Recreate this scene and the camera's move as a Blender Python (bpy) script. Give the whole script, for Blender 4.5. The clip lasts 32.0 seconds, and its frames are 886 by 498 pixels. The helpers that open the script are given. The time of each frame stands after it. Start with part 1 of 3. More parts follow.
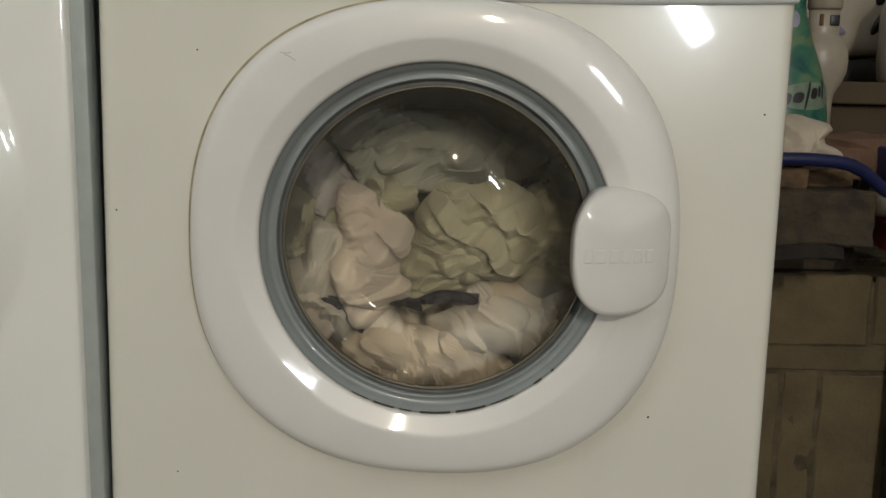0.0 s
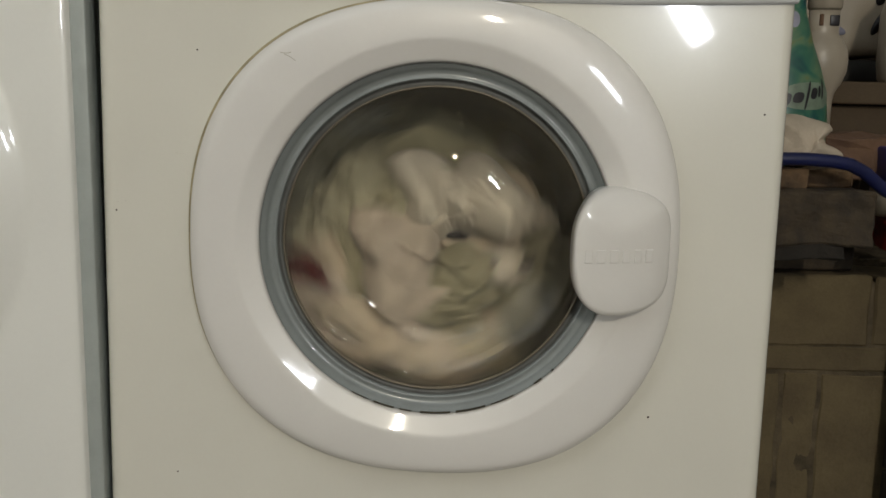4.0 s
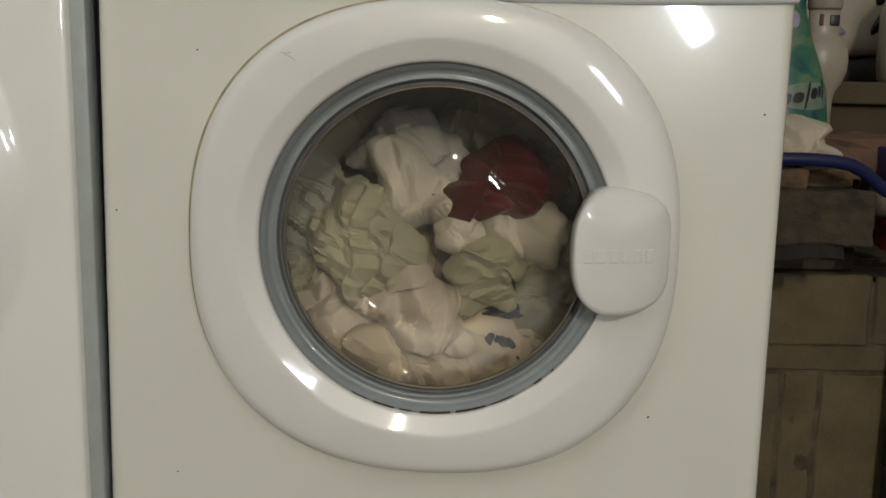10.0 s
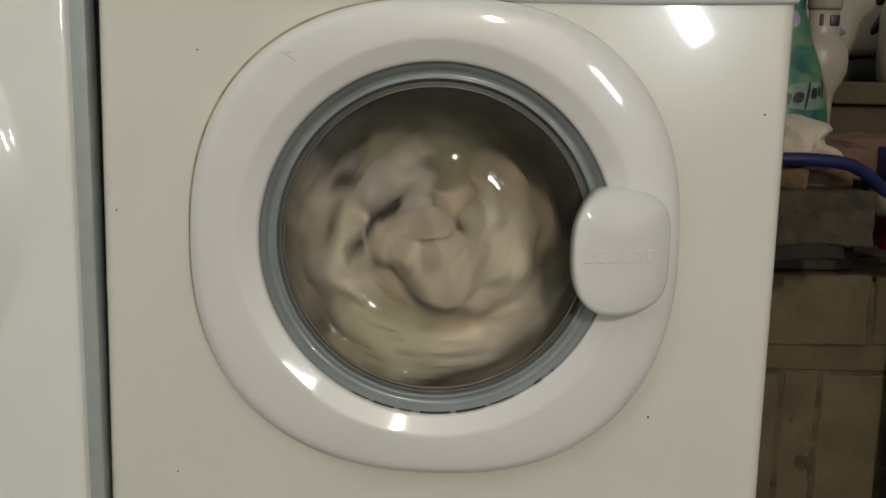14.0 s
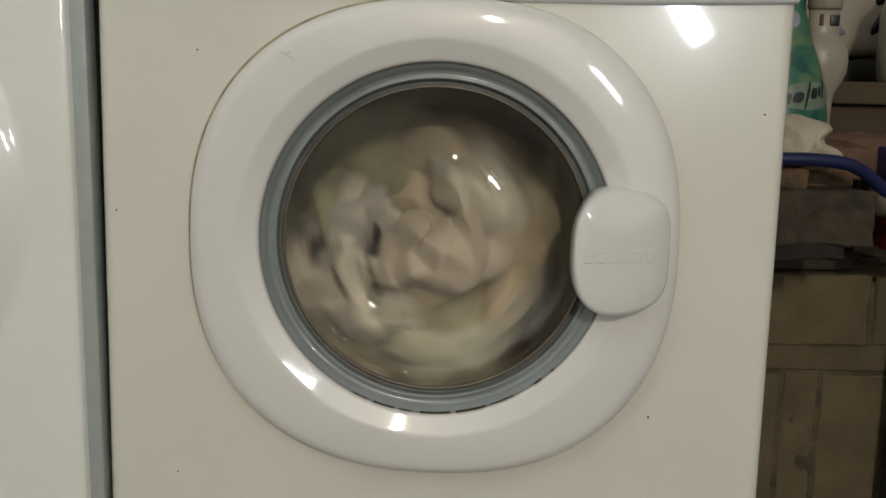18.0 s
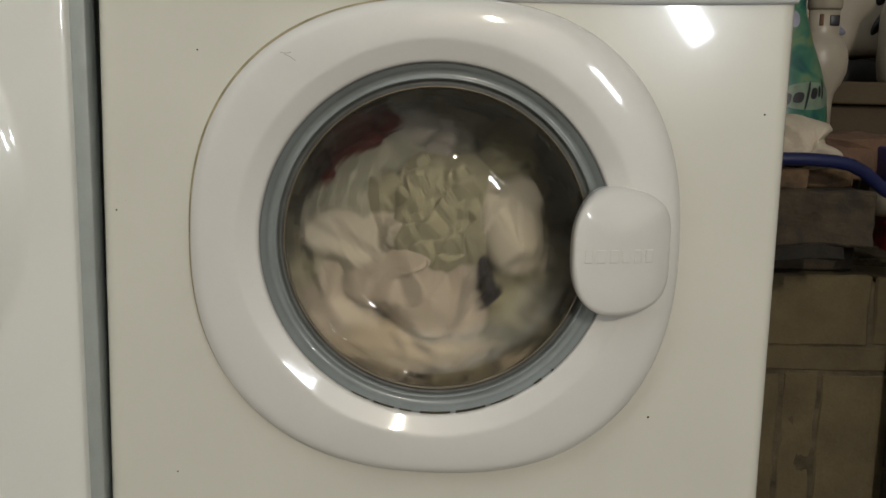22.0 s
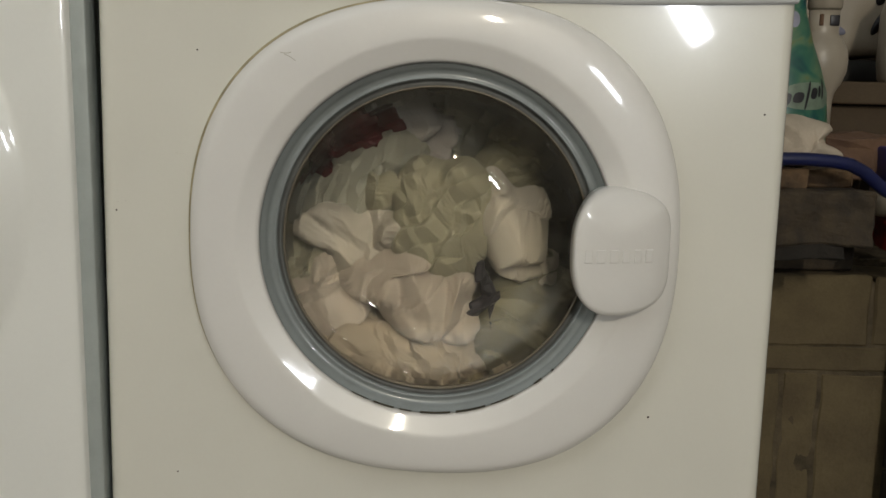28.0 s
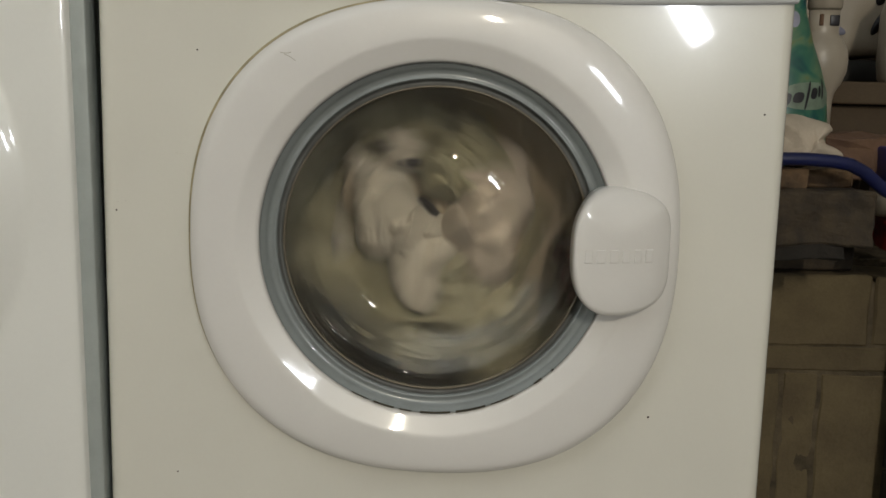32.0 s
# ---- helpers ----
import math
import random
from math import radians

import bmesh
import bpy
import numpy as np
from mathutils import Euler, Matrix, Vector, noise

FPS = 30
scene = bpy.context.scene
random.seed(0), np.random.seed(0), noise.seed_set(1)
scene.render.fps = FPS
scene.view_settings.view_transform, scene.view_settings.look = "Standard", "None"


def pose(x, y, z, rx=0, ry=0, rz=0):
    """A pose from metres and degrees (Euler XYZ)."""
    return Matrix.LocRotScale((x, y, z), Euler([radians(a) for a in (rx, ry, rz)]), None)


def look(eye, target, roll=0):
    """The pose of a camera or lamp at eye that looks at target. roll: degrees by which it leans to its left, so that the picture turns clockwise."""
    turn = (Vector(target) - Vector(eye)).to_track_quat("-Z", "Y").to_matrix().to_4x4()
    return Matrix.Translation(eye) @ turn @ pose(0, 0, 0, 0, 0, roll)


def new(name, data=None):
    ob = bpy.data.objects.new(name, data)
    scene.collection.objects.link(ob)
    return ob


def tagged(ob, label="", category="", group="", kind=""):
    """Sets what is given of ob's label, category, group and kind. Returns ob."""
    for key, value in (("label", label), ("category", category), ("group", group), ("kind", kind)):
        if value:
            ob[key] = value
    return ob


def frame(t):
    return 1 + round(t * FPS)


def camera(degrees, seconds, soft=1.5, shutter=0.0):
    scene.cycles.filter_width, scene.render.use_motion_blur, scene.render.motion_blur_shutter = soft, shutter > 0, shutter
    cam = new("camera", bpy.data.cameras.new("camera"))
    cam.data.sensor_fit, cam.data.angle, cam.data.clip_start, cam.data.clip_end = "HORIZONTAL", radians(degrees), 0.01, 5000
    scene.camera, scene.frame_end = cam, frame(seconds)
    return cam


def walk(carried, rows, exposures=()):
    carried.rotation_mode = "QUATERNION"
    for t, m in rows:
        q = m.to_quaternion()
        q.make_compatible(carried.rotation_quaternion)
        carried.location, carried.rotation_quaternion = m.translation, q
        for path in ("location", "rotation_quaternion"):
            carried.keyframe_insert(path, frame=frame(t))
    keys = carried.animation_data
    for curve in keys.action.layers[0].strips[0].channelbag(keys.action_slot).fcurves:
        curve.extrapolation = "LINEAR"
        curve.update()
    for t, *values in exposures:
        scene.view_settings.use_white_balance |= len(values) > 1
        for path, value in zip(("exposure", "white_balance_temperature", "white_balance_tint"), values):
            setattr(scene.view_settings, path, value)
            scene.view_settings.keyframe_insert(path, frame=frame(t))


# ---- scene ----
import functools

# ---- camera ----
EYE = (0.008, -0.8304, 0.5868)
AIM = (0.008, 0.0, 0.4605)
cam = camera(50, 32.0, soft=1.5, shutter=1.0)
walk(cam, [(0.0, look(EYE, AIM, 1.46)), (32.0, look(EYE, AIM, 1.46))], exposures=[(0.0, 0.0), (32.0, 0.0)])

# ---- light ----
world = bpy.data.worlds.new("world")
scene.world = world
world.use_nodes = True
world.node_tree.nodes["Background"].inputs[0].default_value = (0.6, 0.66, 0.75, 1)
world.node_tree.nodes["Background"].inputs[1].default_value = 0.05


def area_lamp(name, m, sx, sy, watts, colour):
    data = bpy.data.lights.new(name, "AREA")
    data.shape, data.size, data.size_y = "RECTANGLE", sx, sy
    data.energy, data.color = watts, colour
    ob = new(name, data)
    ob.matrix_world = m
    return ob


# the cool work light behind and to the right, the warm ceiling tube further back, and an added cool fill, no known
# source, that washes the ceiling
area_lamp("work_lamp", look((0.690, -2.0, 0.875), (0.0, 0.0, 0.5), 33), 0.058, 0.20, 4.9, (0.92, 0.96, 1.0))
area_lamp("ceiling_tube", pose(0.42, -4.4, 2.15, 35, 0, 8), 0.03, 0.36, 64, (1.0, 0.91, 0.75))
area_lamp("added_fill", pose(-0.75, -2.1, 0.78, 180), 0.7, 0.7, 104, (0.82, 0.9, 1.0))


# ---- materials ----
def mat(name, colour, rough=0.5, metal=0.0, var=0.12, scale=30.0, fine=300.0, bump=0.0, bump_scale=200.0, coat=0.0, tint=None, spec=0.5, rand=0.0, sheen=0.0):
    """A surface with two scales of variation, and fine relief."""
    m = bpy.data.materials.new(name)
    m.use_nodes = True
    n, l = m.node_tree.nodes, m.node_tree.links
    b = n["Principled BSDF"]
    b.inputs["Roughness"].default_value, b.inputs["Metallic"].default_value = rough, metal
    b.inputs["Coat Weight"].default_value, b.inputs["Coat Roughness"].default_value = coat, 0.05
    b.inputs["Specular IOR Level"].default_value = spec
    b.inputs["Sheen Weight"].default_value = sheen
    co = n.new("ShaderNodeTexCoord")
    big, small = n.new("ShaderNodeTexNoise"), n.new("ShaderNodeTexNoise")
    big.inputs["Scale"].default_value, big.inputs["Detail"].default_value = scale, 6
    small.inputs["Scale"].default_value, small.inputs["Detail"].default_value = fine, 3
    for t in (big, small):
        l.new(co.outputs["Object"], t.inputs["Vector"])
    ramp = n.new("ShaderNodeValToRGB")
    ramp.color_ramp.elements[0].position, ramp.color_ramp.elements[1].position = 0.3, 0.7
    dark = tint or [c * (1 - var * 2) for c in colour]
    ramp.color_ramp.elements[0].color = (*dark, 1)
    ramp.color_ramp.elements[1].color = (*colour, 1)
    l.new(big.outputs[0], ramp.inputs[0])
    mix = n.new("ShaderNodeMix")
    mix.data_type, mix.blend_type = "RGBA", "MULTIPLY"
    mix.inputs[0].default_value = var
    l.new(ramp.outputs[0], mix.inputs[6])
    l.new(small.outputs[0], mix.inputs[7])
    out = mix.outputs[2]
    if rand:
        info = n.new("ShaderNodeObjectInfo")
        hsv = n.new("ShaderNodeHueSaturation")
        mr = n.new("ShaderNodeMapRange")
        mr.inputs[3].default_value, mr.inputs[4].default_value = 1 - rand, 1 + rand
        l.new(info.outputs["Random"], mr.inputs[0])
        l.new(mr.outputs[0], hsv.inputs["Value"])
        l.new(out, hsv.inputs["Color"])
        out = hsv.outputs[0]
    l.new(out, b.inputs["Base Color"])
    if bump:
        t = n.new("ShaderNodeTexNoise")
        t.inputs["Scale"].default_value, t.inputs["Detail"].default_value = bump_scale, 5
        l.new(co.outputs["Object"], t.inputs["Vector"])
        bp = n.new("ShaderNodeBump")
        bp.inputs["Strength"].default_value, bp.inputs["Distance"].default_value = bump, 0.004
        l.new(t.outputs[0], bp.inputs["Height"])
        l.new(bp.outputs[0], b.inputs["Normal"])
    return m


ENAMEL = mat("white_enamel", (0.728, 0.71, 0.634), 0.24, var=0.03, scale=6, bump=0.006, bump_scale=60, coat=0.7)
DOOR_WHITE = mat("white_door_plastic", (0.74, 0.72, 0.69), 0.35, var=0.03, scale=9, bump=0.006, bump_scale=80, coat=0.6)
FASCIA_WHITE = mat("fascia_plastic", (0.74, 0.75, 0.78), 0.3, var=0.03, scale=9)
NEIGHBOUR = mat("neighbour_enamel", (0.83, 0.83, 0.79), 0.35, var=0.03, scale=5, bump=0.006, bump_scale=50, coat=0.7)
SHADED_EDGE = mat("shaded_edge", (0.40, 0.435, 0.42), 0.4, var=0.08)
RIM_GREY = mat("grey_rim_plastic", (0.26, 0.285, 0.285), 0.25, var=0.1, scale=14, coat=0.4)
def swirl(m, colours, scale):
    """Gives a material a printed pattern of soft swirls."""
    n, l = m.node_tree.nodes, m.node_tree.links
    t, r, co = n.new("ShaderNodeTexNoise"), n.new("ShaderNodeValToRGB"), n.new("ShaderNodeTexCoord")
    t.inputs["Scale"].default_value, t.inputs["Detail"].default_value, t.inputs["Distortion"].default_value = scale, 2, 1.2
    l.new(co.outputs["Object"], t.inputs["Vector"])
    l.new(t.outputs[0], r.inputs[0])
    r.color_ramp.elements[0].position, r.color_ramp.elements[1].position = 0.3, 0.68
    r.color_ramp.elements[0].color, r.color_ramp.elements[1].color = (*colours[0], 1), (*colours[-1], 1)
    for k, c in enumerate(colours[1:-1]):
        e = r.color_ramp.elements.new(0.3 + 0.38 * (k + 1) / (len(colours) - 1))
        e.color = (*c, 1)
    l.new(r.outputs[0], n["Principled BSDF"].inputs["Base Color"])
    return m


GASKET = mat("gasket_rubber", (0.3, 0.285, 0.24), 0.5, var=0.15)
RUBBER = mat("grey_rubber", (0.12, 0.13, 0.13), 0.5, var=0.15)
GROOVE = mat("shaded_groove", (0.15, 0.155, 0.145), 0.45, var=0.2)
BRONZE = mat("bronze_line", (0.2, 0.17, 0.125), 0.4, metal=0.5, var=0.1)
STEEL = mat("drum_steel", (0.42, 0.41, 0.38), 0.35, metal=1.0, var=0.1, scale=20)
SEAM = mat("seam_and_shadow", (0.5, 0.43, 0.26), 0.7, var=0.25, scale=40)
SCUFF = mat("brown_scuff", (0.42, 0.37, 0.29), 0.7, var=0.2)
SPECK = mat("dark_speck", (0.12, 0.09, 0.08), 0.7, var=0.2)
BRICK = mat("old_painted_brick", (0.182, 0.141, 0.073), 0.85, var=0.3, scale=17, bump=0.8, bump_scale=50, tint=(0.125, 0.093, 0.05), rand=0.08)
STONE = mat("loose_brick", (0.082, 0.058, 0.033), 0.85, var=0.35, scale=34, bump=1.0, bump_scale=60, tint=(0.022, 0.017, 0.012), rand=0.1)
# lighter than the loose brick: the light on its top put into the brown
SHARD = mat("lit_brown_shard", (0.19, 0.115, 0.058), 0.85, var=0.35, scale=40, bump=1.0, bump_scale=60, tint=(0.07, 0.045, 0.026))
# near-black brick: the shade of the gaps beside the machine put into colour
SHADED_BRICK = mat("shaded_brick", (0.03, 0.024, 0.018), 0.9, var=0.3, scale=26, bump=1.0, bump_scale=60, tint=(0.012, 0.01, 0.008))
GRIME = mat("rim_grime", (0.07, 0.06, 0.035), 0.7, var=0.3, scale=60)
MORTAR = mat("mortar", (0.18, 0.14, 0.085), 0.95, var=0.3, bump=0.8, bump_scale=120)
TIMBER = mat("old_timber", (0.085, 0.056, 0.027), 0.75, var=0.3, scale=14, bump=0.4, bump_scale=40, tint=(0.07, 0.044, 0.022))
CONCRETE = mat("concrete_floor", (0.2, 0.185, 0.16), 0.85, var=0.2, scale=5, bump=0.4, bump_scale=40)
PLASTER = mat("room_plaster", (0.5, 0.48, 0.43), 0.9, var=0.1, scale=3, bump=0.2, bump_scale=30)
CLAY = mat("red_clay", (0.17, 0.095, 0.055), 0.85, var=0.25, scale=25, bump=0.7, bump_scale=60, tint=(0.1, 0.055, 0.035))
DARK_WALL = mat("dark_back_wall", (0.1, 0.075, 0.05), 0.9, var=0.3, scale=6, bump=0.6, bump_scale=30)
GREEN_BOTTLE = mat("green_bottle_plastic", (0.09, 0.25, 0.16), 0.3, var=0.2, scale=12, tint=(0.05, 0.19, 0.15))
swirl(GREEN_BOTTLE, [(0.006, 0.055, 0.06), (0.012, 0.09, 0.072), (0.035, 0.13, 0.085), (0.1, 0.18, 0.1), (0.17, 0.17, 0.04)], 22)
TEAL = mat("teal_print", (0.02, 0.12, 0.12), 0.3, var=0.25, scale=30)
PALE_PRINT = mat("pale_print", (0.2, 0.27, 0.2), 0.35, var=0.2, scale=60)
WHITE_PLASTIC = mat("white_bottle_plastic", (0.39, 0.34, 0.27), 0.35, var=0.08, scale=12)
BLACK = mat("black_print", (0.015, 0.014, 0.02), 0.4, var=0.2)
BOX_BLUE = mat("blue_box_plastic", (0.012, 0.02, 0.2), 0.35, var=0.15)
BLUE = mat("blue_hose_plastic", (0.009, 0.014, 0.08), 0.35, var=0.15)
RED_PLASTIC = mat("red_plastic", (0.16, 0.016, 0.012), 0.35, var=0.2)
LILAC = mat("lilac_print", (0.3, 0.3, 0.38), 0.4, var=0.15)
DARK = mat("gap_shade", (0.02, 0.018, 0.016), 0.6, var=0.2)
PAPER = mat("crumpled_white_cloth", (0.56, 0.48, 0.38), 0.9, var=0.12, scale=30, bump=0.3, bump_scale=500)

CLOTH = {}
for key, colour in (("green", (0.34, 0.325, 0.245)), ("olive", (0.28, 0.265, 0.19)), ("cream", (0.48, 0.41, 0.325)), ("blush", (0.5, 0.44, 0.39)), ("white", (0.51, 0.475, 0.43)),
                    ("grey", (0.32, 0.32, 0.275)), ("lilac", (0.43, 0.41, 0.40)), ("red", (0.075, 0.003, 0.007)), ("navy", (0.02, 0.017, 0.026)), ("yellow", (0.41, 0.35, 0.23))):
    CLOTH[key] = mat(key + "_cotton", colour, 0.75, var=0.09, scale=18, fine=900, bump=0.14, bump_scale=90, sheen=0.1, spec=0.35)
wet = CLOTH["red"].node_tree.nodes["Principled BSDF"]
wet.inputs["Roughness"].default_value, wet.inputs["Coat Weight"].default_value = 0.35, 0.3
wet.inputs["Specular IOR Level"].default_value = 0.2
wet.inputs["Sheen Weight"].default_value = 0.0

GLASS = bpy.data.materials.new("door_glass")
GLASS.use_nodes = True
gb = GLASS.node_tree.nodes["Principled BSDF"]
gb.inputs["Base Color"].default_value = (0.67, 0.645, 0.572, 1)
gb.inputs["Roughness"].default_value, gb.inputs["IOR"].default_value, gb.inputs["Transmission Weight"].default_value = 0.0, 1.45, 0.988



# ---- mesh helpers ----
def part(name, bm, material, parent, label="", smooth=True):
    """Links a bmesh as one mesh under a thing or a part."""
    me = bpy.data.meshes.new(name)
    bmesh.ops.recalc_face_normals(bm, faces=bm.faces)
    bm.to_mesh(me)
    bm.free()
    me.materials.append(material)
    if smooth:
        me.shade_smooth()
    ob = new(name, me)
    ob.parent = parent
    if label:
        tagged(ob, label)
    return ob


def thing(name, label, category, place=(0, 0, 0), group="", kind=""):
    ob = new(name)
    ob.location = place
    return tagged(ob, label, category, group, kind)


def loft(loops, cap_first=False, cap_last=False, closed=True, bm=None):
    """Joins loops of equally many points into one sheet."""
    bm = bm or bmesh.new()
    rows = [[bm.verts.new(p) for p in loop] for loop in loops]
    n = len(rows[0])
    for a, b in zip(rows, rows[1:]):
        for i in range(n if closed else n - 1):
            j = (i + 1) % n
            bm.faces.new((a[i], a[j], b[j], b[i]))
    if cap_first:
        bm.faces.new(rows[0])
    if cap_last:
        bm.faces.new(rows[-1])
    return bm


def box(x0, x1, y0, y1, z0, z1, bevel=0.003, seg=2, bm=None):
    bm2 = bmesh.new()
    bmesh.ops.create_cube(bm2, size=1)
    for v in bm2.verts:
        v.co = Vector(((x0 + x1) / 2 + v.co.x * (x1 - x0), (y0 + y1) / 2 + v.co.y * (y1 - y0), (z0 + z1) / 2 + v.co.z * (z1 - z0)))
    if bevel:
        bmesh.ops.bevel(bm2, geom=bm2.edges[:], offset=bevel, segments=seg, affect="EDGES", profile=0.5)
    return bm2


def turned(profile, centre=(0, 0, 0), axis="z", n=48, cap=True, sx=1.0, sy=1.0):
    """A turned form from (radius, height) rows."""
    loops = []
    for r, h in profile:
        loop = []
        for i in range(n):
            a = 2 * math.pi * i / n
            if axis == "z":
                loop.append((centre[0] + r * sx * math.cos(a), centre[1] + r * sy * math.sin(a), centre[2] + h))
            else:
                loop.append((centre[0] + r * math.cos(a), centre[1] + h, centre[2] + r * math.sin(a)))
        loops.append(loop)
    return loft(loops, cap, cap)


def tube(points, radius, n=12):
    """A round tube along points."""
    loops = []
    pts = [Vector(p) for p in points]
    for i, p in enumerate(pts):
        d = (pts[min(i + 1, len(pts) - 1)] - pts[max(i - 1, 0)]).normalized()
        side = d.cross(Vector((0, 0.3, 1))).normalized()
        up = side.cross(d).normalized()
        loops.append([p + radius * (math.cos(2 * math.pi * k / n) * side + math.sin(2 * math.pi * k / n) * up) for k in range(n)])
    return loft(loops, True, True)


# ---- room ----
def slab(name, x0, x1, y0, y1, z0, z1, material, label, category):
    bm = box(x0, x1, y0, y1, z0, z1, 0)
    ob = part(name, bm, material, None, smooth=False)
    return tagged(ob, label, category, kind="structure")


slab("floor", -2.2, 2.2, -6.2, 1.3, -0.1, 0.0, CONCRETE, "bare grey concrete floor of the utility room", "floor")
slab("wall_north", -2.2, 2.2, 1.1, 1.25, 0.0, 2.4, DARK_WALL, "dark brown rough wall behind the appliances", "wall")
slab("wall_south", -2.2, 2.2, -6.2, -6.05, 0.0, 2.4, PLASTER, "plain plastered wall behind the camera", "wall")
slab("wall_west", -2.2, -2.05, -6.05, 1.1, 0.0, 2.4, PLASTER, "plain plastered side wall", "wall")
slab("wall_east", 2.05, 2.2, -6.05, 1.1, 0.0, 2.4, PLASTER, "plain plastered side wall", "wall")
slab("ceiling", -2.2, 2.2, -6.2, 1.25, 2.4, 2.5, PLASTER, "plain ceiling of the utility room", "ceiling")

# ---- washing machine ----
ZC = 0.4685
DX = 0.002
XL, XR = -0.2935, 0.3045
N = 160


@functools.lru_cache(maxsize=None)
def outline(a):
    """Radius of the door's rounded outline at angle a, from the porthole's centre: its left half is longer than its right one."""
    c, d = math.cos(a), math.sin(a)
    lo, hi = 0.15, 0.3
    for _ in range(40):
        r = (lo + hi) / 2
        x, z = DX + r * c - 0.0119, ZC + r * d - 0.467
        inside = abs(x / (0.2245 if x < 0 else 0.202)) ** 2.38 + abs(z / 0.2088) ** 2.38 < 1
        lo, hi = (r, hi) if inside else (lo, r)
    return lo


def ring_loop(radius_of, y):
    return [(DX + radius_of(2 * math.pi * i / N) * math.cos(2 * math.pi * i / N), y, ZC + radius_of(2 * math.pi * i / N) * math.sin(2 * math.pi * i / N)) for i in range(N)]


def rect_loop(x0, x1, z0, z1, y):
    """N points on a rectangle, by their angle from the door's centre, with its corners met."""
    pts = []
    for i in range(N):
        a = 2 * math.pi * i / N
        c, s = math.cos(a), math.sin(a)
        kx = (x1 if c > 0 else -x0) / max(abs(c), 1e-6)
        kz = ((z1 - ZC) if s > 0 else (ZC - z0)) / max(abs(s), 1e-6)
        k = min(kx, kz)
        pts.append([k * c, y, ZC + k * s])
    for cx in (x0, x1):
        for cz in (z0, z1):
            j = min(range(N), key=lambda i: (pts[i][0] - cx) ** 2 + (pts[i][2] - cz) ** 2)
            pts[j] = [cx, y, cz]
    return pts


def washing_machine():
    m = thing("washing_machine", "white front-loading washing machine with a round porthole door, running a wash", "washing machine")
    # front panel with a round hole and rolled edges
    loops = [ring_loop(lambda a: 0.17, 0.02), ring_loop(lambda a: 0.171, 0.001), ring_loop(lambda a: 0.172, 0.0), ring_loop(lambda a: 0.174, 0.0)]
    loops.append(rect_loop(XL + 0.012, XR - 0.012, 0.092, 0.698, 0.0))
    loops.append(rect_loop(XL + 0.010, XR - 0.010, 0.09, 0.700, 0.0))
    for k in range(1, 6):
        a = math.pi / 2 * k / 5
        loops.append(rect_loop(XL + 0.010 - 0.010 * math.sin(a), XR - 0.010 + 0.010 * math.sin(a), 0.09, 0.700, 0.010 * (1 - math.cos(a))))
    loops.append(rect_loop(XL, XR, 0.09, 0.700, 0.05))
    part("front_panel", loft(loops), ENAMEL, m)
    part("side_panel", box(XL, XL + 0.004, 0.051, 0.56, 0.02, 0.82, 0.001), ENAMEL, m)
    part("side_panel", box(XR - 0.004, XR, 0.051, 0.56, 0.02, 0.82, 0.001), ENAMEL, m)
    part("back_panel", box(XL + 0.005, XR - 0.005, 0.55, 0.558, 0.03, 0.81, 0.001), ENAMEL, m)
    part("top_panel", box(XL, XR, 0.0, 0.56, 0.822, 0.85, 0.008), ENAMEL, m)
    part("plinth", box(XL + 0.01, XR - 0.01, 0.012, 0.04, 0.02, 0.088, 0.003), ENAMEL, m)
    for x in (XL + 0.05, XR - 0.05):
        for y in (0.07, 0.5):
            part("foot", turned([(0.02, 0.0), (0.022, 0.004), (0.022, 0.014), (0.012, 0.018), (0.012, 0.03)], (x, y, 0)), RUBBER, m)
    # control fascia with a gently bowed lower edge
    bm = bmesh.new()
    cols = []
    for i in range(61):
        x = XL + 0.001 + (XR - XL - 0.002) * i / 60
        low = 0.6745 + 0.10 * max(0.0, abs(x - 0.015) - 0.15) ** 1.6
        cols.append([(x, 0.0, low), (x, -0.004, low + 0.0005), (x, -0.0065, low + 0.003), (x, -0.009, low + 0.03), (x, -0.006, 0.80), (x, 0.0, 0.822), (x, 0.03, 0.8215)])
    loft(cols, closed=False, bm=bm)
    fascia = part("control_fascia", bm, FASCIA_WHITE, m, "bluish white plastic control fascia")
    # door
    door = new("door")
    door.parent = m
    # outer band: a slope in degrees at each distance from the edge, flattening towards the crease, then a flat inward cone of even width
    ri, rc = 0.1530, 0.1745
    slope_at, slope = (0.0, 0.0012, 0.003, 0.005, 0.008, 0.011, 0.015, 0.020, 0.026, 0.032, 0.037), (86, 72, 52, 36, 20, 11.5, 7.6, 5.6, 3.6, 1.2, -1.0)
    outer, depth = [(0.0, 0.001), (0.0, -0.008)], -0.008
    for k in range(1, 41):
        d = 0.037 * (k / 40) ** 1.6
        step = d - 0.037 * ((k - 1) / 40) ** 1.6
        depth -= step * math.tan(math.radians(float(np.interp(d - step / 2, slope_at, slope))))
        outer.append((d / 0.0372, depth))
    cone, d = [], rc - ri
    while d > 0.0045:
        d -= 0.00085
        depth += 0.00085 * math.tan(math.radians(float(np.interp(d, (0.0045, 0.0162, 0.0180, 0.0202, 0.0215), (21.9, 21.9, 17, 6, 1)))))
        cone.append((d, depth))
    cone += [(0.0032, depth + 0.0005), (0.0014, depth + 0.0019), (0.0, depth + 0.0062), (0.0, 0.004)]
    loops = [ring_loop(lambda a, s=s: outline(a) * (1 - s) + rc * s, y) for s, y in outer]
    loops += [ring_loop(lambda a, d=d: ri + d, y) for d, y in cone]
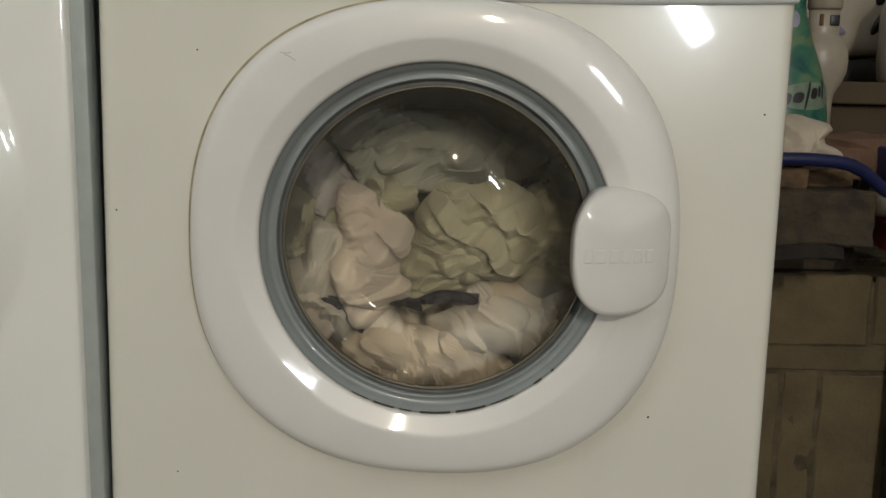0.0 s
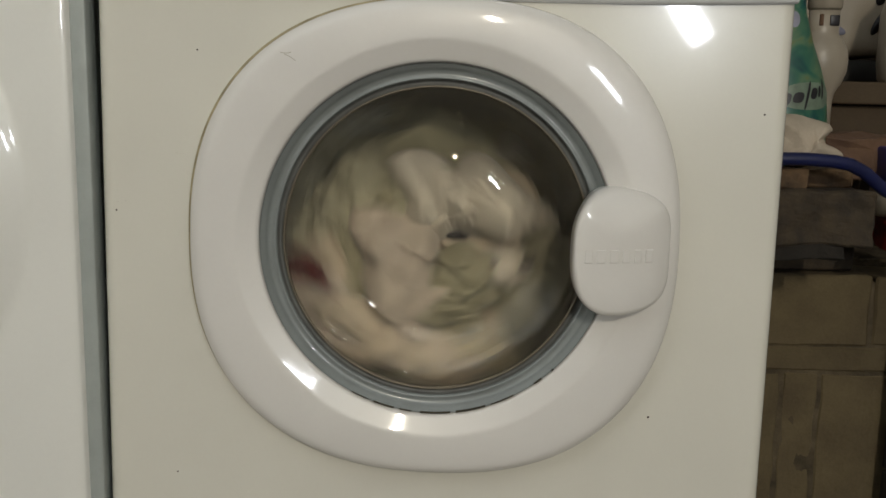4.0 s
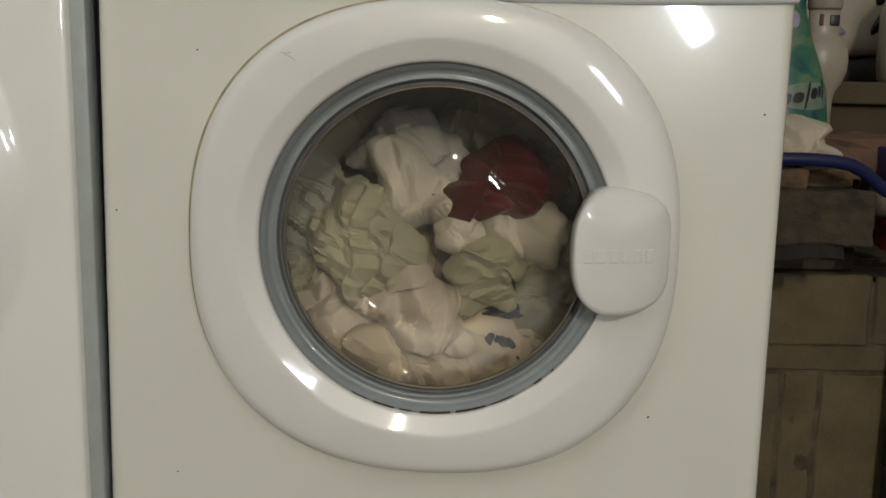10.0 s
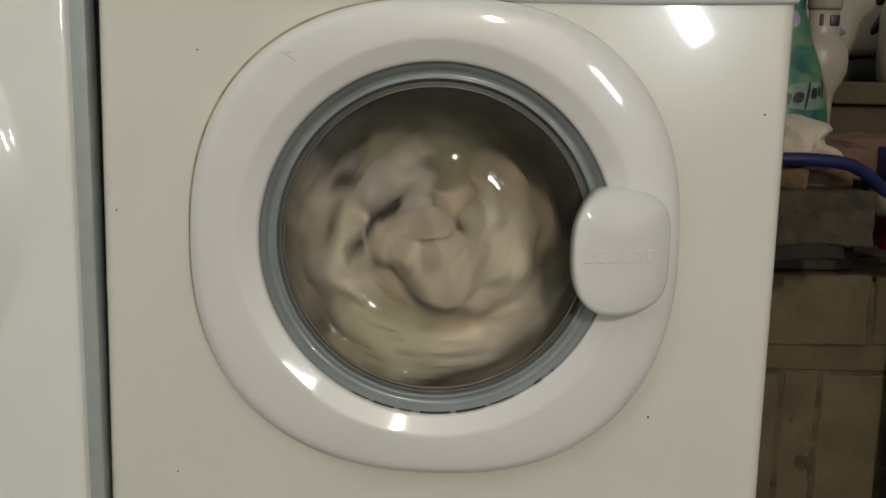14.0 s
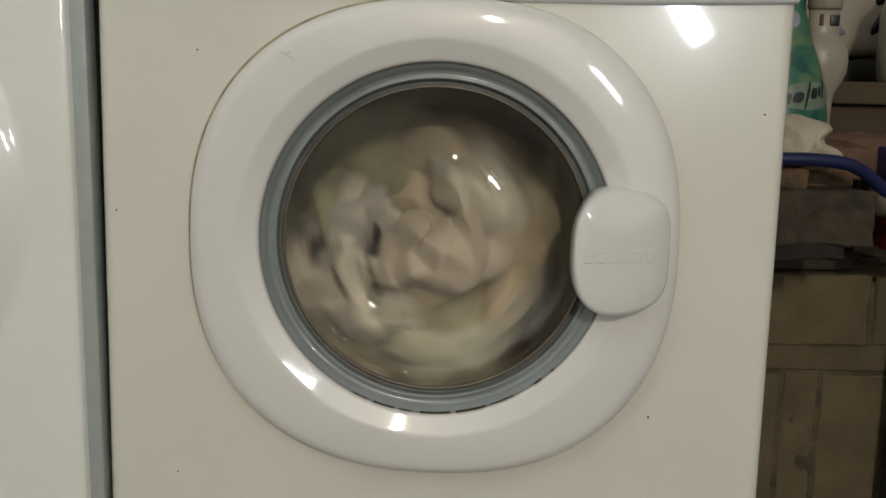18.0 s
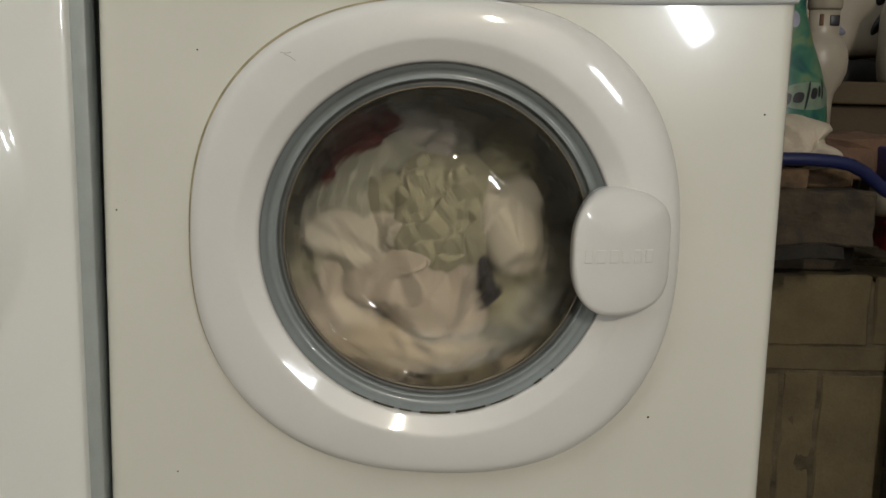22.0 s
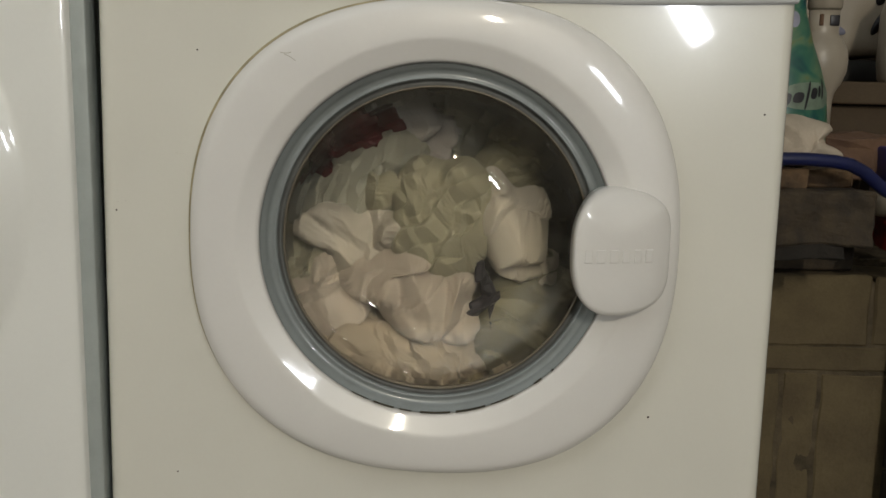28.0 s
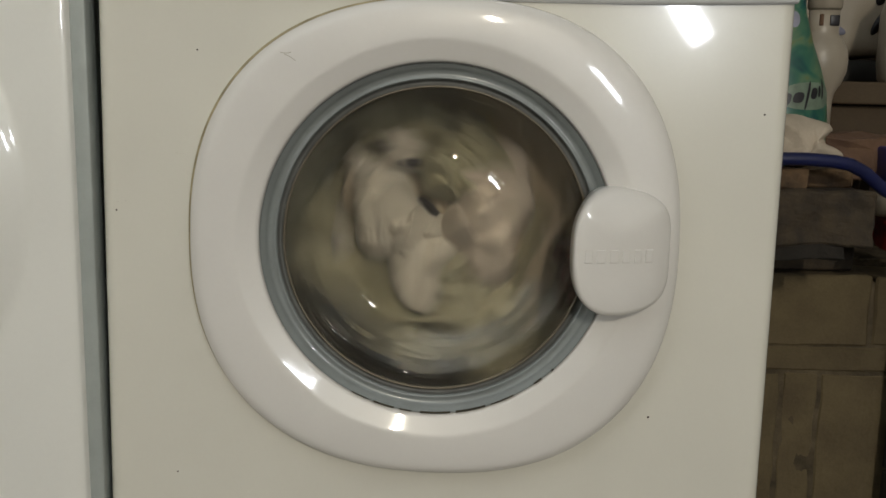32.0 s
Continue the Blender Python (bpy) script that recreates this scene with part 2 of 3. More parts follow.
    part("door_ring", loft(loops), DOOR_WHITE, door, "glossy white moulded door ring")
    # the seam and its shadow line, both put into one colour, wider at left
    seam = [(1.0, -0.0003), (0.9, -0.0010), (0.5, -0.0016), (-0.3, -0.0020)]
    part("door_seam", loft([ring_loop(lambda a, d=d: outline(a) + d * (0.0012 + 0.0030 * max(0.0, -math.cos(a)) ** 0.8), y) for d, y in seam]), SEAM, door, "yellowed seam and its shadow line round the door")
    rim = [(0.1530, -0.0175), (0.1512, -0.0145), (0.1490, -0.0135), (0.1480, -0.0105), (0.1455, -0.0085), (0.1425, -0.0085), (0.1412, -0.0098), (0.1402, -0.0095), (0.1395, -0.0070), (0.1393, 0.003)]
    part("glass_rim", loft([ring_loop(lambda a, r=r: r, y) for r, y in rim]), RIM_GREY, door, "blue-grey plastic rim of the glass")
    # the groove's colour holds part of its shade, darker than the rim
    part("rim_groove", loft([ring_loop(lambda a, r=r: r, y) for r, y in [(0.1394, -0.0052), (0.1385, -0.0032), (0.1368, -0.0024), (0.1352, -0.0032), (0.1345, -0.0050), (0.1343, 0.004)]]), GROOVE, door, "groove inside the rim, darkened as in shade")
    line = [(0.1345, -0.0065), (0.1338, -0.0078), (0.1328, -0.0075), (0.1324, -0.0060)]
    part("rim_line", loft([ring_loop(lambda a, r=r: r, y) for r, y in line]), BRONZE, door, "thin bronze line inside the rim")
    for a0, a1, w in ((-118, -112, 0.0006), (-110, -103, 0.0009), (-101, -97, 0.0007), (-94, -84, 0.0010), (-82, -72, 0.0011), (-70, -62, 0.0007), (-54, -51, 0.0009), (-47, -46, 0.0008)):
        arc = [math.radians(a0 + (a1 - a0) * k / 6) for k in range(7)]
        part("grime", tube([(DX + 0.1524 * math.cos(a), -0.0182, ZC + 0.1524 * math.sin(a)) for a in arc], w, 6), GRIME, door, "dark grime at the foot of the rim")
    # glass bowl: a bottom that bulges towards the room, a bend, a steep wall, a flange, and a slanted top
    bend_at, bend = (0.0, 0.056, 0.0755, 0.080, 0.095, 0.110, 0.113, 0.128, 0.1335), (0.0, 0.07, 0.21, -0.1, -0.6, -0.82, -0.78, -0.1, -0.05)
    radii = [0.002 + 0.1315 * k / 199 for k in range(200)]
    depths = [-0.002]
    for a, b in zip(radii[::-1], radii[-2::-1]):
        depths.append(depths[-1] - (a - b) * float(np.interp((a + b) / 2, bend_at, bend)))
    depths.reverse()

    def bowl_point(r, i, off):
        a = 2 * math.pi * i / N
        x, z = r * math.cos(a), r * math.sin(a)
        y, cut = float(np.interp(r, radii, depths)) + off, max(0.0, (0.121 - z) * 0.52) + off
        k = 0.0008
        h = max(0.0, k - abs(y - cut)) / k
        return (DX + x, min(y, cut) - h * h * k / 4, ZC + z)
    bowl = [[bowl_point(r, i, -0.0032 + 0.00003 * math.sin(2 * math.pi * r / 0.0052) * min(1.0, max(0.0, (r - 0.09) / 0.01))) for i in range(N)] for r in radii] + [[bowl_point(r, i, 0.0) for i in range(N)] for r in radii[::-1]]
    glass = part("glass_bowl", loft(bowl, True, True), GLASS, door, "clear domed glass bowl with a slanted top")
    glass.visible_shadow = False
    # handle: a rounded flap over the rim
    hc = (0.1555, 0.468)
    def handle_face(x):
        return -0.0535 + 0.19 * (x - hc[0]) + 4.5 * max(0.0, x - hc[0]) ** 2
    loops = []
    for s, lift in [(1.0, 0.022), (1.0, 0.0075), (0.988, 0.0035), (0.955, 0.0012), (0.90, 0.0004), (0.6, 0.0), (0.3, -0.0001), (0.02, -0.0001)]:
        loop = []
        for i in range(96):
            a = 2 * math.pi * i / 96
            c, d = math.cos(a), math.sin(a)
            n, wide = (2.6, 0.0405) if c < 0 else (4.6, 0.0455)
            r = ((abs(c) / wide) ** n + (abs(d) / 0.0535) ** n) ** (-1 / n) * s
            x, z = hc[0] + r * c, r * d * (1 - 0.20 * (max(0.0, r * c) / 0.0455) ** 1.5)
            loop.append((x, handle_face(x) + lift + 60.0 * max(0.0, z - 0.034) ** 2, hc[1] + z))
        loops.append(loop)
    handle = part("handle", loft(loops, True, True), DOOR_WHITE, door, "white door handle flap with raised lettering")
    x = hc[0] - 0.031
    for w in (0.0068, 0.0078, 0.0076, 0.0070, 0.0062, 0.0068):
        bm = box(x, x + w, -0.0009, 0.004, hc[1] - 0.0075, hc[1] + 0.0035, 0.0006, 2)
        for v in bm.verts:
            v.co.y += handle_face(v.co.x)
        part("letter_bar", bm, DOOR_WHITE, handle, smooth=False)
        x += w + 0.0034
    # hair-like marks on the plastic and the enamel
    for x0, z0, y, bend, parent in ((-0.130, 0.626, -0.0352, 0.003, door), (-0.1265, 0.6245, -0.0353, -0.002, door), (-0.2795, 0.4955, 0.0002, 0.004, m), (-0.2275, 0.5395, 0.0002, 0.002, m)):
        mark = [(x0 + 0.0018 * k, y, z0 - 0.0006 * k + bend * (k / 5) ** 2) for k in range(6)]
        part("scratch", tube(mark, 0.00022, 6), SCUFF, parent, "fine brown scuff mark")
    # rubber boot and drum
    boot = [(0.1347, 0.0045), (0.139, 0.006), (0.146, 0.009), (0.151, 0.017), (0.157, 0.026), (0.155, 0.036), (0.164, 0.042), (0.175, 0.046), (0.175, 0.052)]
    part("rubber_gasket", loft([ring_loop(lambda a, r=r: r, y) for r, y in boot]), GASKET, m, "grey rubber door gasket")
    prof = [(0.168, 0.054), (0.165, 0.058), (0.170, 0.062), (0.225, 0.070), (0.235, 0.080), (0.238, 0.095), (0.238, 0.37), (0.225, 0.385), (0.06, 0.372), (0.03, 0.365), (0.002, 0.365)]
    drum = part("drum", turned(prof, (0, 0, 0), "y", 96, False), STEEL, m, "stainless steel drum")
    drum.location = (0, 0, ZC)
    for k in range(3):
        a = 2 * math.pi * k / 3 + 0.5
        bm = box(-0.02, 0.02, 0.125, 0.365, -0.238, -0.19, 0.015, 3)
        bmesh.ops.rotate(bm, verts=bm.verts, cent=(0, 0, 0), matrix=Matrix.Rotation(a, 3, "Y"))
        part("lifter", bm, STEEL, drum)
    # chips and marks
    for x, z, r in ((-0.280, 0.488, 0.0009), (-0.207, 0.628, 0.0008), (0.198, 0.311, 0.0011), (0.283, 0.585, 0.0009), (-0.23, 0.248, 0.0008)):
        part("chip", turned([(r * 0.2, -0.0003), (r, -0.0002), (r, 0.0004)], (x, -0.0001, z), "y", 8), SPECK, m, "tiny dark chip in the enamel")
    return m, drum


machine, drum = washing_machine()


def neighbour():
    m = thing("tumble_dryer", "white glossy appliance with rounded edges beside the washing machine", "appliance", (-0.3040, 0, 0.22))
    m.rotation_euler = (0, radians(-0.7), 0)
    base = -0.22
    xr = -0.0050
    rows = []
    for z in [base + 0.03 + 0.82 * k / 90 for k in range(91)]:
        row = []
        for k in range(11):
            a = math.pi / 2 * k / 10
            row.append((xr - 0.026 + 0.024 * math.sin(a), -0.012 + 0.006 * (1 - math.cos(a)), z))
        flat = [(xr - 0.026 - 0.54 * k / 120, -0.012, z) for k in range(1, 121)]
        rows.append([(xr, 0.02, z), (xr, 0.0, z), (xr - 0.0006, -0.004, z)] + row[::-1] + flat + [(xr - 0.58, 0.01, z), (xr - 0.58, 0.02, z)])
    for row in rows:
        for j, p in enumerate(row):
            x, y, z = p
            d = math.hypot((x - (xr - 0.290)) / 0.25, (z - base - 0.50) / 0.25)
            if y < -0.0119 and d < 1.0:
                row[j] = (x, y - 0.026 * (1 - d ** 6), z)
    part("front_panel", loft(rows, True, True), NEIGHBOUR, m)
    # casing and added strip: shade on the white edge put into the grey
    part("casing", box(-0.61, -0.0035, 0.022, 0.56, base + 0.03, base + 0.85, 0.004), SHADED_EDGE, m, "side casing, grey for the shade on it")
    part("edge_shade", box(xr - 0.001, xr + 0.0125, -0.003, 0.021, base + 0.03, base + 0.85, 0.0012), SHADED_EDGE, m, "added grey strip for the shaded white edge")
    part("plinth", box(-0.58, -0.03, 0.03, 0.5, base + 0.012, base + 0.029, 0.003), RUBBER, m)
    for x in (-0.56, -0.06):
        for y in (0.07, 0.46):
            part("foot", turned([(0.02, 0.0), (0.022, 0.004), (0.022, 0.012)], (x, y, base - 0.004)), RUBBER, m)
    return m


neighbour()

# ---- laundry ----
def soft_noise(rng, x, z, size, waves=6):
    """Smooth uneven swells of about that size."""
    h = np.zeros_like(x)
    for _ in range(waves):
        a, k = rng.uniform(0, 2 * math.pi), rng.uniform(0.6, 1.5) * 2 * math.pi / size
        h += np.sin(k * (x * math.cos(a) + z * math.sin(a)) + rng.uniform(0, 6.28))
    return h / math.sqrt(waves / 2)


def draped(seed, rx, rz, puff, wave, squeeze, even):
    """A soft bundle of cloth: a round sheet, longer than the dome it lies on, that buckles into folds about wave wide. squeeze: how far it is pushed together across the folds, even: along them."""
    rng = np.random.default_rng(seed)
    n = int(min(150, max(30, 2 * max(rx, rz) / squeeze / (wave / 10))))
    s, t = np.meshgrid(np.linspace(-1, 1, n), np.linspace(-1, 1, n), indexing="ij")
    x, z = s * np.sqrt(1 - t * t / 2), t * np.sqrt(1 - s * s / 2)
    rho, ang = np.hypot(x, z), np.arctan2(z, x)
    edge = 1 + sum(rng.normal(0, 0.11 / math.sqrt(m - 1)) * np.cos(m * ang + rng.uniform(0, 6.28)) for m in range(2, 9))
    edge = np.clip(edge, 0.7, 1.35)
    x, z = rx * x * edge, rz * z * edge
    inner = np.clip(1 - rho ** 3, 0, 1) ** 0.75
    a = rng.uniform(0, math.pi)
    u, v = x * math.cos(a) + z * math.sin(a), z * math.cos(a) - x * math.sin(a)
    # a few broad folds, each leaning over the next
    broad = 1.9 * wave
    phase = 2 * math.pi * u / broad + 1.5 * soft_noise(rng, u, v, broad * 2.2) + rng.uniform(0, 6.28)
    fold = 0.7 * wave * np.clip(0.7 + 0.5 * soft_noise(rng, u, v * 0.5, broad * 2.0), 0.1, 1.4) * np.abs(np.sin(phase / 2)) ** 0.7 * np.clip(1.1 - rho ** 6, 0, 1)
    lean = math.copysign(0.9, rng.normal())
    goal = np.stack([x + lean * fold * math.cos(a), -puff * inner - fold + fold.mean(), z + lean * fold * math.sin(a)], -1)
    a += rng.uniform(0.2, 0.9)
    u, v = x * math.cos(a) + z * math.sin(a), z * math.cos(a) - x * math.sin(a)
    loose = 0.55 + 0.45 * np.clip(0.5 + 0.7 * soft_noise(rng, x, z, 0.07), 0, 1)[..., None]
    flat = np.stack([u / squeeze, v / even], -1)
    p = goal.copy()
    p[..., 1] += 0.15 * wave * soft_noise(rng, u, v * 0.5, wave, 9) + 0.12 * wave * soft_noise(rng, x, z, wave * 1.6, 9)
    links = []
    for di, dj, stiff in ((1, 0, 0.4), (0, 1, 0.4), (1, 1, 0.22), (1, -1, 0.22)):
        ia, ib = slice(0, n - di), slice(di, n)
        ja, jb = (slice(0, n - dj), slice(dj, n)) if dj >= 0 else (slice(-dj, n), slice(0, n + dj))
        full = np.sqrt(((flat[ib, jb] - flat[ia, ja]) ** 2).sum(-1, keepdims=True))
        short = np.sqrt(((goal[ib, jb] - goal[ia, ja]) ** 2).sum(-1, keepdims=True))
        links.append((ia, ja, ib, jb, short + (np.maximum(full, short) - short) * loose[ia, ja], short, stiff))
    steps = 220
    for k in range(steps):
        g = min(1.0, k / (steps * 0.6))
        for ia, ja, ib, jb, full, short, stiff in links:
            d = p[ib, jb] - p[ia, ja]
            ln = np.sqrt((d * d).sum(-1, keepdims=True)) + 1e-9
            move = d * ((1 - (short + (full - short) * g) / ln) * 0.5 * stiff)
            p[ia, ja] += move
            p[ib, jb] -= move
        p[1:-1, 1:-1] = 0.92 * p[1:-1, 1:-1] + 0.02 * (p[2:, 1:-1] + p[:-2, 1:-1] + p[1:-1, 2:] + p[1:-1, :-2])
        p += (goal - p) * np.array([0.03, 0.0016, 0.03])
    p[1:-1] = 0.5 * p[1:-1] + 0.25 * (p[2:] + p[:-2])
    p[:, 1:-1] = 0.5 * p[:, 1:-1] + 0.25 * (p[:, 2:] + p[:, :-2])
    back = np.stack([p[..., 0], np.maximum(p[..., 1] + 0.001, 0.8 * puff * inner), p[..., 2]], -1)
    return p, back


def cloth_mesh(name, seed, rx, rz, puff, wave, squeeze, even, material):
    front, back = draped(seed, rx, rz, puff, wave, squeeze, even)
    n = front.shape[0]
    i, j = np.meshgrid(np.arange(n - 1), np.arange(n - 1), indexing="ij")
    a = (i * n + j).ravel()
    faces = np.concatenate([np.stack([a, a + 1, a + n + 1, a + n], -1), n * n + np.stack([a, a + n, a + n + 1, a + 1], -1)])
    me = bpy.data.meshes.new(name)
    me.from_pydata(np.concatenate([front.reshape(-1, 3), back.reshape(-1, 3)]).tolist(), [], faces.tolist())
    me.materials.append(material)
    me.shade_smooth()
    ob = new(name, me)
    sub = ob.modifiers.new("soft", "SUBSURF")
    sub.levels = sub.render_levels = 1
    return ob


garments = []


def lay(name, label, cloth, seed, rx, rz, puff, wave, squeeze, even, *places):
    """Makes one garment. Its places (x, depth, z from the drum's axis, and a turn in degrees) go round with the drum: first heap, spell to the left, second heap, spell to the right, third heap."""
    ob = cloth_mesh(name, seed, rx, rz, puff, wave, squeeze, even, CLOTH[cloth])
    garments.append((tagged(ob, label, "laundry", "laundry in the drum"), places))


lay("towel", "pale green crumpled cotton towel", "green", 1, 0.064, 0.054, 0.024, 0.0124, 0.56, 0.7, (0.044, 0.082, -0.003, 0), (0.035, 0.110, 0.056, 151), (-0.066, 0.080, -0.024, 60), (0.090, 0.090, 0.073, -129), (0.004, 0.080, 0.008, 100))
lay("flannel", "olive green crumpled cotton flannel", "olive", 32, 0.040, 0.041, 0.022, 0.0136, 0.5, 0.85, (0.001, 0.088, -0.036, 0), (-0.062, 0.078, -0.019, 111), (0.047, 0.072, -0.038, 0), (0.113, 0.125, -0.041, -159), (0.077, 0.125, 0.065, 0))
lay("shirt", "off-white crumpled cotton shirt", "blush", 3, 0.062, 0.044, 0.026, 0.0240, 0.5, 0.85, (-0.064, 0.084, -0.029, 60), (-0.032, 0.080, 0.039, 141), (-0.020, 0.076, -0.077, 0), (0.019, 0.074, 0.024, -139), (-0.021, 0.074, -0.063, 0))
lay("shirt", "white crumpled cotton shirt", "white", 4, 0.058, 0.037, 0.024, 0.0224, 0.5, 0.85, (0.057, 0.084, -0.094, 0), (0.014, 0.088, -0.049, 121), (0.094, 0.084, -0.002, 15), (-0.051, 0.088, 0.043, -79), (0.074, 0.084, -0.001, 70))
lay("sheet", "cream crumpled cotton sheet", "cream", 5, 0.085, 0.034, 0.024, 0.0208, 0.5, 0.85, (-0.003, 0.088, -0.130, 0), (-0.122, 0.095, 0.049, 111), (-0.020, 0.086, -0.130, 0), (0.002, 0.098, 0.108, -179), (-0.032, 0.086, -0.128, 0))
lay("vest", "white crumpled cotton vest", "white", 6, 0.056, 0.036, 0.022, 0.0288, 0.5, 0.85, (-0.112, 0.094, -0.061, 70), (0.023, 0.094, -0.010, 131), (-0.023, 0.092, 0.034, 30), (0.095, 0.092, -0.008, -79), (-0.075, 0.090, -0.013, -10))
lay("towel", "grey-green thin cotton towel", "grey", 7, 0.080, 0.042, 0.022, 0.0168, 0.5, 0.85, (-0.030, 0.128, 0.073, 10), (0.097, 0.150, 0.028, 121), (-0.123, 0.115, -0.001, 80), (-0.000, 0.150, -0.110, -159), (-0.079, 0.108, 0.036, -35))
lay("vest", "greyish white cotton vest", "lilac", 8, 0.066, 0.032, 0.022, 0.0240, 0.56, 0.7, (-0.116, 0.140, 0.034, 70), (0.076, 0.150, -0.059, 121), (-0.031, 0.118, 0.073, 0), (0.027, 0.105, -0.065, -159), (-0.039, 0.140, 0.097, 0))
lay("t_shirt", "dark red crumpled cotton t-shirt", "red", 9, 0.064, 0.038, 0.024, 0.0336, 0.5, 0.85, (0.104, 0.210, 0.038, 0), (-0.043, 0.125, 0.135, 171), (0.058, 0.078, 0.043, -12), (0.051, 0.160, 0.148, -159), (-0.094, 0.128, 0.067, -40))
lay("handkerchief", "small white crumpled cotton handkerchief", "white", 10, 0.024, 0.021, 0.020, 0.0160, 0.56, 0.7, (-0.058, 0.092, -0.101, 0), (-0.040, 0.088, -0.063, 111), (0.020, 0.078, -0.003, 0), (-0.008, 0.110, -0.078, -159), (0.096, 0.088, -0.033, 40))
lay("flannel", "small pale green cotton flannel", "green", 11, 0.026, 0.022, 0.018, 0.0192, 0.56, 0.7, (-0.052, 0.100, 0.023, 0), (0.049, 0.105, 0.007, 111), (-0.084, 0.098, 0.024, 0), (0.127, 0.110, 0.037, -159), (-0.056, 0.092, 0.032, 0))
lay("cloth", "yellowish crumpled cotton cloth", "yellow", 12, 0.040, 0.028, 0.020, 0.0208, 0.56, 0.7, (0.035, 0.100, -0.152, 0), (-0.132, 0.105, -0.018, 111), (0.049, 0.098, -0.136, 0), (-0.043, 0.110, 0.120, -159), (0.010, 0.100, -0.150, 0))
lay("sock", "dark navy crumpled cotton sock", "navy", 13, 0.036, 0.007, 0.007, 0.0112, 0.56, 0.7, (-0.002, 0.071, -0.067, -5), (-0.045, 0.076, -0.050, 81), (0.068, 0.077, -0.111, 40), (0.052, 0.074, -0.036, 171), (0.050, 0.080, -0.058, 75))
lay("sock", "dark navy crumpled cotton sock", "navy", 14, 0.032, 0.007, 0.007, 0.0112, 0.56, 0.7, (-0.087, 0.080, -0.088, 35), (-0.005, 0.100, -0.000, 111), (0.078, 0.075, -0.080, 0), (0.044, 0.094, -0.077, -159), (0.038, 0.076, -0.079, -40))
lay("towel", "olive green crumpled towel", "olive", 15, 0.050, 0.058, 0.024, 0.0256, 0.5, 0.85, (0.110, 0.108, -0.028, 0), (-0.064, 0.110, -0.089, 111), (0.115, 0.090, -0.058, 10), (-0.051, 0.115, 0.125, -159), (0.088, 0.090, -0.084, 20))
lay("pillowcase", "cream crumpled cotton pillowcase", "blush", 16, 0.042, 0.052, 0.022, 0.0240, 0.56, 0.7, (-0.122, 0.108, -0.068, 0), (-0.064, 0.108, 0.118, 111), (-0.108, 0.100, -0.091, 0), (0.085, 0.118, -0.102, -159), (-0.114, 0.100, -0.074, 0))
lay("cloth", "greyish crumpled cotton cloth", "grey", 17, 0.062, 0.036, 0.020, 0.0176, 0.56, 0.7, (0.042, 0.150, 0.069, 0), (0.006, 0.160, -0.104, 111), (0.058, 0.150, 0.091, 0), (-0.086, 0.150, -0.062, -159), (0.024, 0.155, 0.098, 0))
lay("pillowcase", "cream crumpled cotton pillowcase", "cream", 18, 0.052, 0.040, 0.022, 0.0240, 0.56, 0.7, (0.099, 0.100, -0.086, 0), (-0.120, 0.108, -0.005, 111), (0.075, 0.092, -0.112, 0), (-0.019, 0.098, 0.073, -159), (0.106, 0.106, -0.136, 0))
lay("towel", "pale green thin cotton towel", "green", 19, 0.050, 0.040, 0.020, 0.0240, 0.5, 0.85, (-0.124, 0.125, -0.011, 0), (0.040, 0.125, 0.114, 111), (-0.127, 0.118, -0.044, 0), (0.006, 0.125, 0.149, -159), (-0.132, 0.118, -0.036, 0))
lay("sheet", "cream folded cotton sheet", "cream", 20, 0.145, 0.115, 0.035, 0.0360, 0.56, 0.7, (-0.014, 0.155, -0.092, 0), (-0.039, 0.135, 0.021, 111), (-0.014, 0.155, -0.092, 40), (0.021, 0.135, 0.039, -159), (-0.010, 0.155, -0.092, 80))
lay("sheet", "olive green folded cotton sheet", "olive", 21, 0.190, 0.180, 0.040, 0.0420, 0.56, 0.7, (-0.016, 0.195, -0.054, 0), (-0.016, 0.150, 0.014, 111), (-0.016, 0.195, -0.050, 40), (0.014, 0.150, 0.016, -159), (-0.016, 0.195, -0.054, 80))

# ---- things beside the machine ----
def rough_brick(x0, x1, y0, y1, z0, z1, seed, amount=0.004, cuts=3):
    bm = box(x0, x1, y0, y1, z0, z1, min(0.003, (z1 - z0) * 0.1), 1)
    bmesh.ops.subdivide_edges(bm, edges=[e for e in bm.edges if e.calc_length() > 0.03], cuts=cuts, use_grid_fill=True)
    for v in bm.verts:
        q = v.co * 20 + Vector((seed, seed * 0.7, 3))
        v.co += amount * Vector((noise.noise(q), noise.noise(q + Vector((0, 9, 9))), noise.noise(q + Vector((5, 0, 31)))))
        q = v.co * 75 + Vector((seed, 0, 0))
        v.co += amount * 0.35 * Vector((noise.noise(q), noise.noise(q + Vector((0, 9, 9))), noise.noise(q + Vector((5, 0, 31)))))
    return bm


